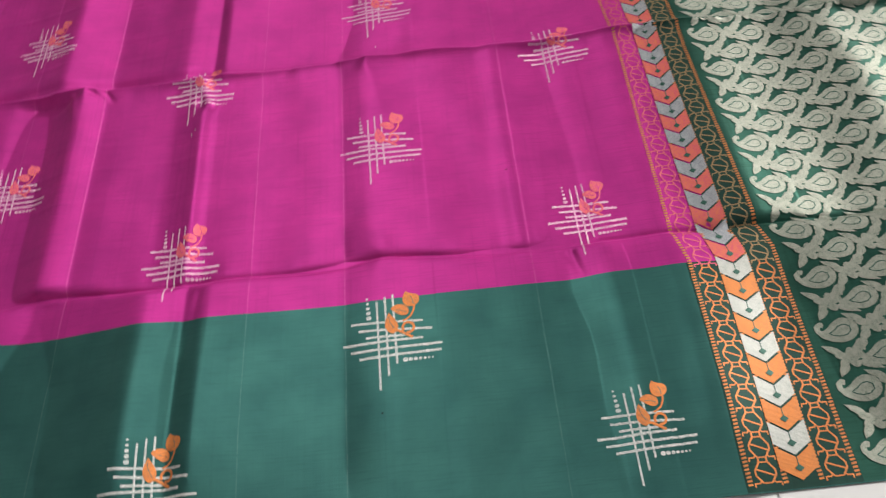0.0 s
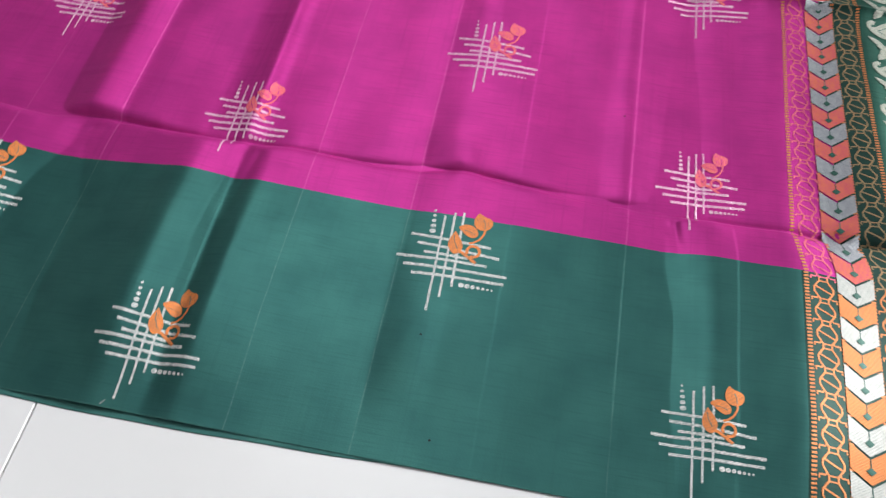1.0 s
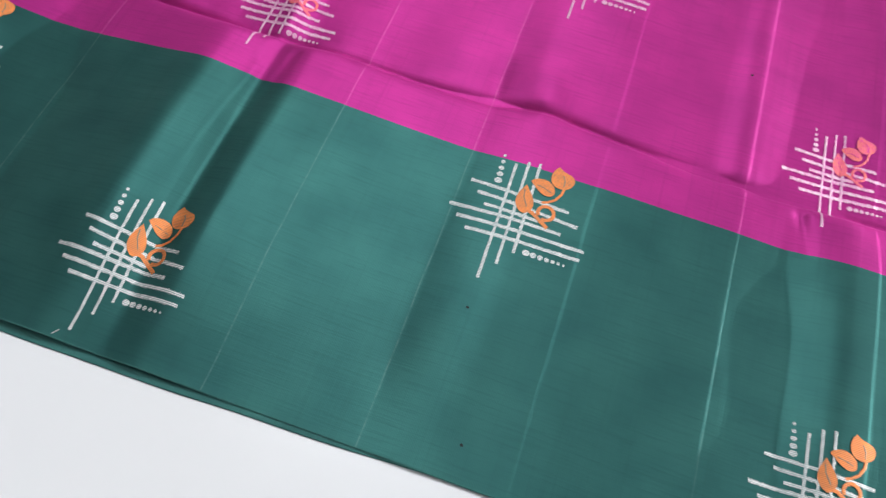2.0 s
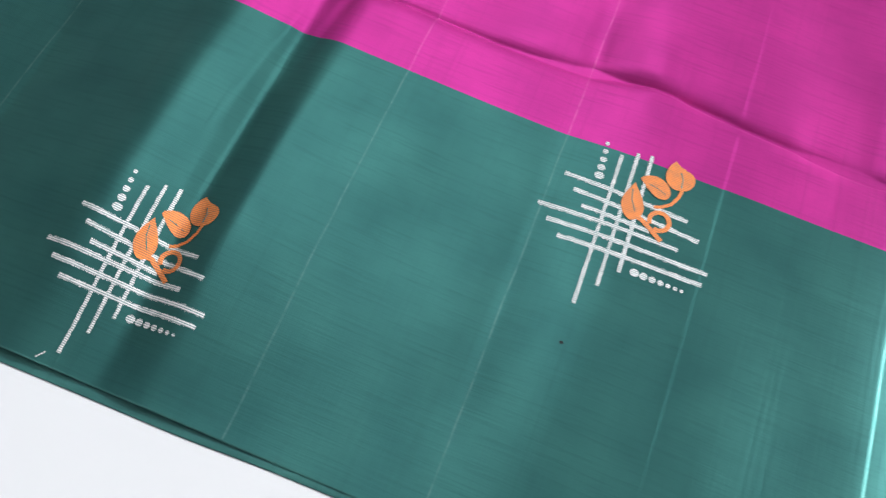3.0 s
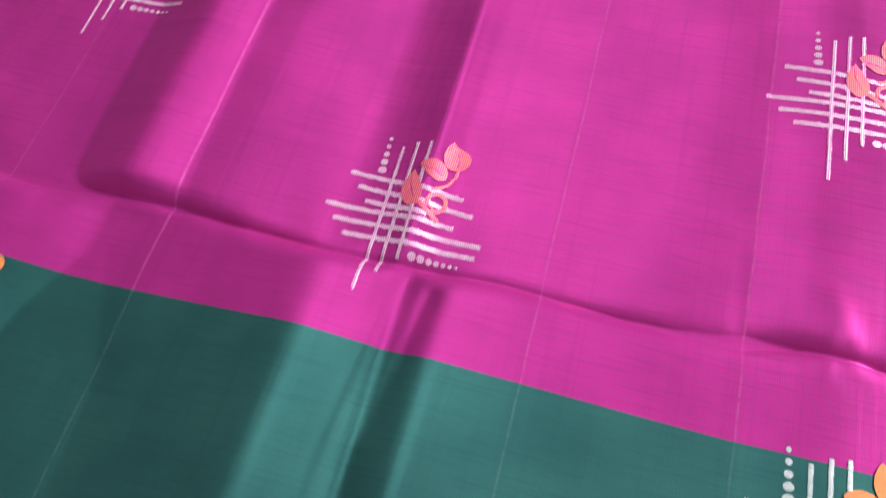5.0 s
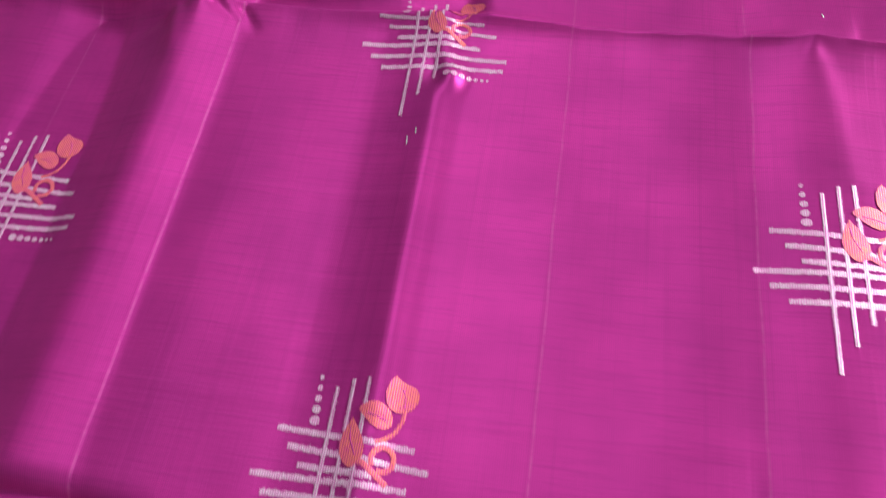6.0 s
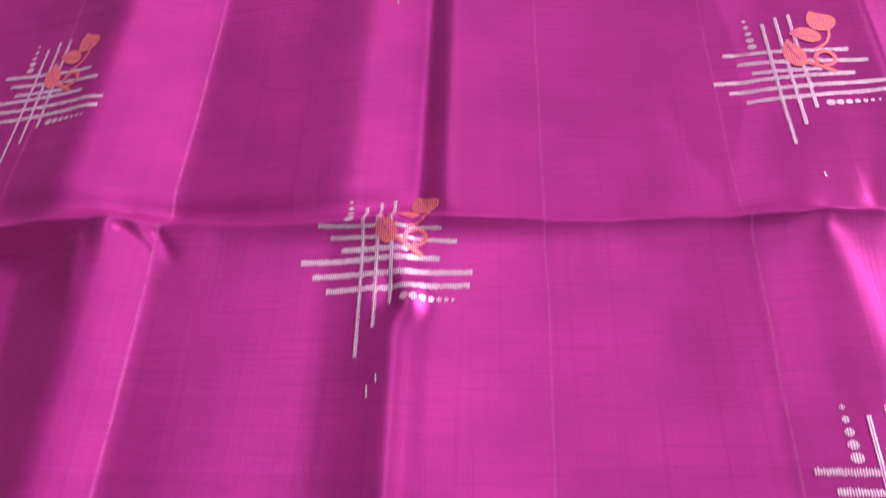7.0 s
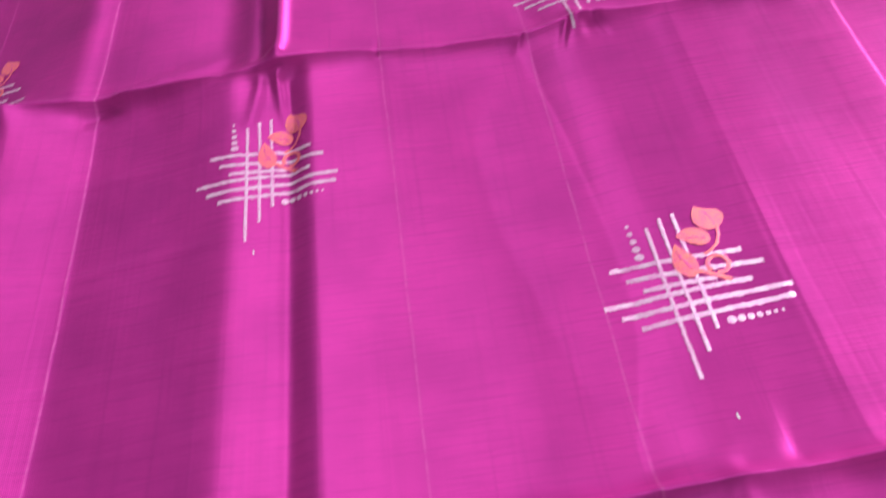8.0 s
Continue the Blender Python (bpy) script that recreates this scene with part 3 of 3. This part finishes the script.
def woven_motif(x, y, draw):
    pink = y + 0.05 > BORDER
    silver, copper = (M_SILVER_PINK, M_COPPER_PINK) if pink else (M_SILVER, M_COPPER)
    w = Weave(x, y, draw=draw)
    for x0, y0, x1, y1 in WEFT:
        w.bar((x0 * MM, y0 * MM), (x1 * MM, y1 * MM), 0.0036 if pink else 0.0031, 0.0003, 0.00055, 0.4 if pink else 0.35)
    for x0, y0, x1, y1 in WARP:
        w.bar((x0 * MM, y0 * MM), (x1 * MM, y1 * MM), 0.0025, 0.0004, 0.00055, 0.35)
    motif = w.put("woven_motif", silver, saree, label="silver crossed bars woven with a copper flower")
    at = (x, y, w.z)
    for k in range(5):
        Weave(x, y, draw=draw).disc((-9.4 - 0.35 * k) * MM, (78 + 5.4 * k) * MM, (2.9 - 0.42 * k) * MM, (2.3 - 0.25 * k) * MM).put("dot", silver, motif, at)
    for k in range(7):
        Weave(x, y, draw=draw).disc((25 + 5.3 * k - 0.15 * k * k) * MM, 28.8 * MM, (2.6 - 0.28 * k) * MM, (2.3 - 0.22 * k) * MM).put("dot", silver, motif, at)
    f = Weave(x, y, draw=draw)
    up = 0.0005
    softly = lambda pts: rounded([(a * MM, b * MM) for a, b in pts])
    f.shape(softly(((10.8, 81.5), (10.2, 79.5), (7.4, 74.0), (6.2, 67.0), (8.6, 61.0), (14.0, 57.0), (18.6, 60.5), (20.2, 66.5), (17.0, 73.5), (11.6, 80.0))), up)
    f.shape(softly(((12.4, 85.2), (15.5, 88.2), (20.5, 90.0), (26.0, 89.0), (30.2, 85.4), (31.6, 80.6), (29.4, 77.2), (24.5, 76.6), (19.0, 79.6), (14.6, 83.6))), up)
    f.shape(softly(((29.2, 104.4), (30.0, 103.0), (34.0, 100.8), (40.5, 99.4), (43.0, 95.0), (41.2, 89.4), (37.6, 86.6), (32.0, 85.6), (27.4, 88.0), (25.2, 93.4), (26.0, 99.4))), up)
    f.line([(a * MM, b * MM) for a, b in ((37.0, 89.0), (36.0, 82.0), (33.0, 76.0), (28.5, 72.4), (24.5, 70.6))], 0.0019, up)
    f.line([(a * MM, b * MM) for a, b in arc(29.6, 63.2, 5.6, 215, -110)], 0.0026, up)
    f.line([(a * MM, b * MM) for a, b in ((15.0, 61.0), (20.0, 60.5), (26.0, 56.8), (33.4, 52.0))], 0.0028, up)
    flower = f.put("flower", copper, motif, at, "copper-orange woven flower")
    g = Weave(x, y, draw=draw)
    ground = M_PINK_THREAD if pink else M_GREEN_THREAD
    g.line([(a * MM, b * MM) for a, b in ((10.6, 76.5), (11.6, 70.5), (15.5, 63.5))], 0.0007, 0.00066)
    g.line([(a * MM, b * MM) for a, b in ((18.0, 83.5), (23.5, 82.6), (28.5, 80.8))], 0.0006, 0.00066)
    g.line([(a * MM, b * MM) for a, b in ((33.6, 97.5), (35.6, 93.5), (35.8, 88.5))], 0.0007, 0.00066)
    # the veins are openings in the copper through which the ground silk shows
    v = g.put("vein", ground, flower)
    v.location = (0, 0, 0)


PX, PY = 0.2162, 0.2446
for col in range(-4, 2):
    for row in range(0, 5):
        y = PY * (row - (0.5 if col % 2 else 0))
        if y + 0.11 < TOP:
            woven_motif(PX * col + (0.004 if row == 0 and col >= 0 else 0), y + (0.003 if row == 0 and col % 2 == 0 else 0), drawing(col, row))

# ---------------------------------------------------------------- loose ends and specks
for x, y in ((0.0037, -0.0207), (0.0270, -0.1030), (0.149, 0.243)):
    Weave(x, y).disc(0, 0, 0.0011, 0.0009, 0.0004, 7).put("speck", M_SPECK, saree)
for x, y, dx, dy in ((-0.2085, 0.352, 0.0006, -0.006), (-0.221, -0.119, -0.003, -0.004), (0.012, 0.465, 0.0005, -0.003), (-0.2045, 0.357, 0.0004, -0.004), (-0.210, 0.605, 0.0004, -0.003)):
    Weave(x, y).bar((0, 0), (dx, dy), 0.0006, 0.0004, 0.001).put("thread_end", M_SILVER, saree)

# ---------------------------------------------------------------- the contrast band
PITCH = 0.0212
BAND0 = HEM + 0.007
count = int((TOP - BAND0) / PITCH)
for k in range(count):
    y = BAND0 + PITCH * k
    pink = y > BORDER - 0.01
    w = Weave(BL + 0.0485, y)
    h, wd, dip = PITCH - 0.0022, 0.0168, 0.0105
    w.shape([(-wd, 0.010), (-wd * 0.5, 0.010 - dip * 0.5), (0, 0.010 - dip), (wd * 0.5, 0.010 - dip * 0.5), (wd, 0.010), (wd, 0.010 + h * 0.5), (wd, 0.010 + h), (wd * 0.5, 0.010 + h - dip * 0.5),
             (0, 0.010 + h - dip), (-wd * 0.5, 0.010 + h - dip * 0.5), (-wd, 0.010 + h), (-wd, 0.010 + h * 0.5)], 0.0006)
    if k % 2:
        c = w.put("chevron", M_SILVER_DULL if pink else M_CHEVRON_SILVER, saree, label="silver chevron of the contrast band")
    else:
        c = w.put("chevron", M_COPPER_WARM if pink else M_CHEVRON_COPPER, saree, label="copper chevron of the contrast band")
    g = Weave(BL + 0.0485, y)
    g.shape([(-0.0042, 0.0095), (0, 0.0062), (0.0042, 0.0095), (0, 0.0128)], 0.0010)
    g.bar((0, 0.012), (0, 0.010 + h - dip), 0.0009, 0.0010)
    g.put("diamond", M_DARK_THREAD, c).location = (0, 0, 0)
    for side, cx in ((0, BL + 0.0185), (1, BL + 0.0795)):
        w = Weave(cx, y)
        metal = M_BAND_COPPER if not pink else M_COPPER_OLIVE if side else M_COPPER_FAINT
        for s in (-1, 1):
            w.line([(s * 0.0038, 0.0), (s * 0.0088, 0.0066), (s * 0.0088, 0.0106), (s * 0.0038, 0.0172), (s * 0.0038, PITCH)], 0.0016)
            w.line([(s * 0.0050, 0.0025), (s * 0.0068, 0.0), (s * 0.0115, 0.0), (s * 0.0115, -0.003)], 0.0013)
        w.bar((-0.0038, 0.0172), (0.0038, 0.0172), 0.0012)
        w.bar((-0.0038, 0.0), (0.0038, 0.0), 0.0012)
        w.bar((-0.0080, 0.0118), (0.0080, 0.0054), 0.0015)
        w.put("hexagon", metal, saree)
for n, cx in enumerate((BL + 0.0030, BL + 0.0335, BL + 0.0640, BL + 0.0950)):
    w = Weave(cx, 0.4)
    y = HEM + 0.006
    while y < TOP - 0.004:
        w.bar((-0.0022, y - 0.4), (0.0022, y - 0.4 + 0.0006), 0.0017, step=0.01)
        y += 0.0032
    tagged(w.put("stitch_line", M_BAND_COPPER, saree, label="line of small copper stitches"), kind="stuff")

# ---------------------------------------------------------------- the pallu's paisleys
BODY = ((15.5, 1), (13.5, 7), (8, 10.6), (2, 10.6), (-3, 7.6), (-7, 4), (-12, 1.5), (-16, 0.5), (-15, -3), (-11, -6.5), (-5, -9.6), (2, -11), (9, -9.6), (14, -5))
EYE = ((-8, -1.5), (-3, 1.0), (1, 4.3), (6, 5.2), (10, 2.5), (10, -2), (6, -5.3), (0, -5.5), (-5, -3.8), (-8, -1.5))
HOOK = ((-13.5, -1.2), (-16.6, 2.0), (-16.8, 6.0), (-13.6, 8.6), (-10.8, 7.6))


def paisley(x, y):
    w = Weave(x, y, 0.0006)
    w.shape(rounded([(a * 1.1 * MM, b * 1.1 * MM) for a, b in BODY]))
    w.line([(a * MM, b * MM) for a, b in HOOK], 0.0050)
    body = w.put("paisley", M_PALLU_SILVER, saree, label="silver paisley woven into the pallu")
    e = Weave(x, y, 0.0006)
    e.line([(a * MM, b * MM) for a, b in EYE], 0.0010, 0.0009)
    e.put("outline", M_DARK_THREAD, body).location = (0, 0, 0)


def vine_knot(x, y):
    w = Weave(x, y, 0.0006, lambda a, b: (a * 1.22, b * 1.12))
    for a, far in ((10, 0.0052), (75, 0.0046), (150, 0.0056), (215, 0.0050), (290, 0.0050)):
        w.disc(far * math.cos(radians(a)), far * 0.9 * math.sin(radians(a)), 0.0050, 0.0031, 0.0008, 10, radians(a + 12))
    w.bar((0.0035, 0.0030), (0.0100, 0.0105), 0.0062, 0.0006)
    w.shape(leaf(0.0080, 0.0075, 0.0150, 0.0150, 0.0080), 0.0007)
    w.shape(leaf(0.0035, -0.0035, 0.0195, -0.0135, 0.0056), 0.0007)
    w.shape(leaf(-0.0035, 0.0040, -0.0165, 0.0135, 0.0056), 0.0007)
    w.shape(leaf(-0.0030, -0.0035, -0.0105, -0.0145, 0.0066), 0.0007)
    w.put("vine_knot", M_PALLU_SILVER, saree)


TX, TY = 0.0530, 0.0282
row = 0
y = HEM + 0.022
while y < 0.70:
    for col in range(6):
        x = BL + 0.124 + TX * col + (TX / 2 if row % 2 else 0)
        if x < 0.70:
            paisley(x, y)
            if col == 0 and row % 2:
                vine_knot(x - TX / 2 + 0.001, y + 0.001)
            vine_knot(x + TX / 2 + 0.001, y + 0.001)
    y += TY
    row += 1

# ---------------------------------------------------------------- floor tiles
TILE = 0.6
tile_mesh = None
for ix in range(-4, 6):
    for iy in range(-3, 8):
        x0, y0 = -0.274 + TILE * ix, -0.50 + TILE * iy
        if x0 < X0 - TILE or x0 > X1 or y0 < Y0 - TILE or y0 > Y1:
            continue
        if tile_mesh is None:
            b = bmesh.new()
            r = bmesh.ops.create_cube(b, size=1.0)
            bmesh.ops.transform(b, matrix=Matrix.LocRotScale((TILE / 2, TILE / 2, -0.004), None, (TILE - 0.0016, TILE - 0.0016, 0.008)), verts=r["verts"])
            bmesh.ops.bevel(b, geom=b.edges[:], offset=0.0006, segments=1, affect="EDGES")
            tile_mesh = bpy.data.meshes.new("tile")
            b.to_mesh(tile_mesh)
            tile_mesh.materials.append(M_TILE)
        part("tile", tile_mesh, floor, (x0, y0, FLOOR))
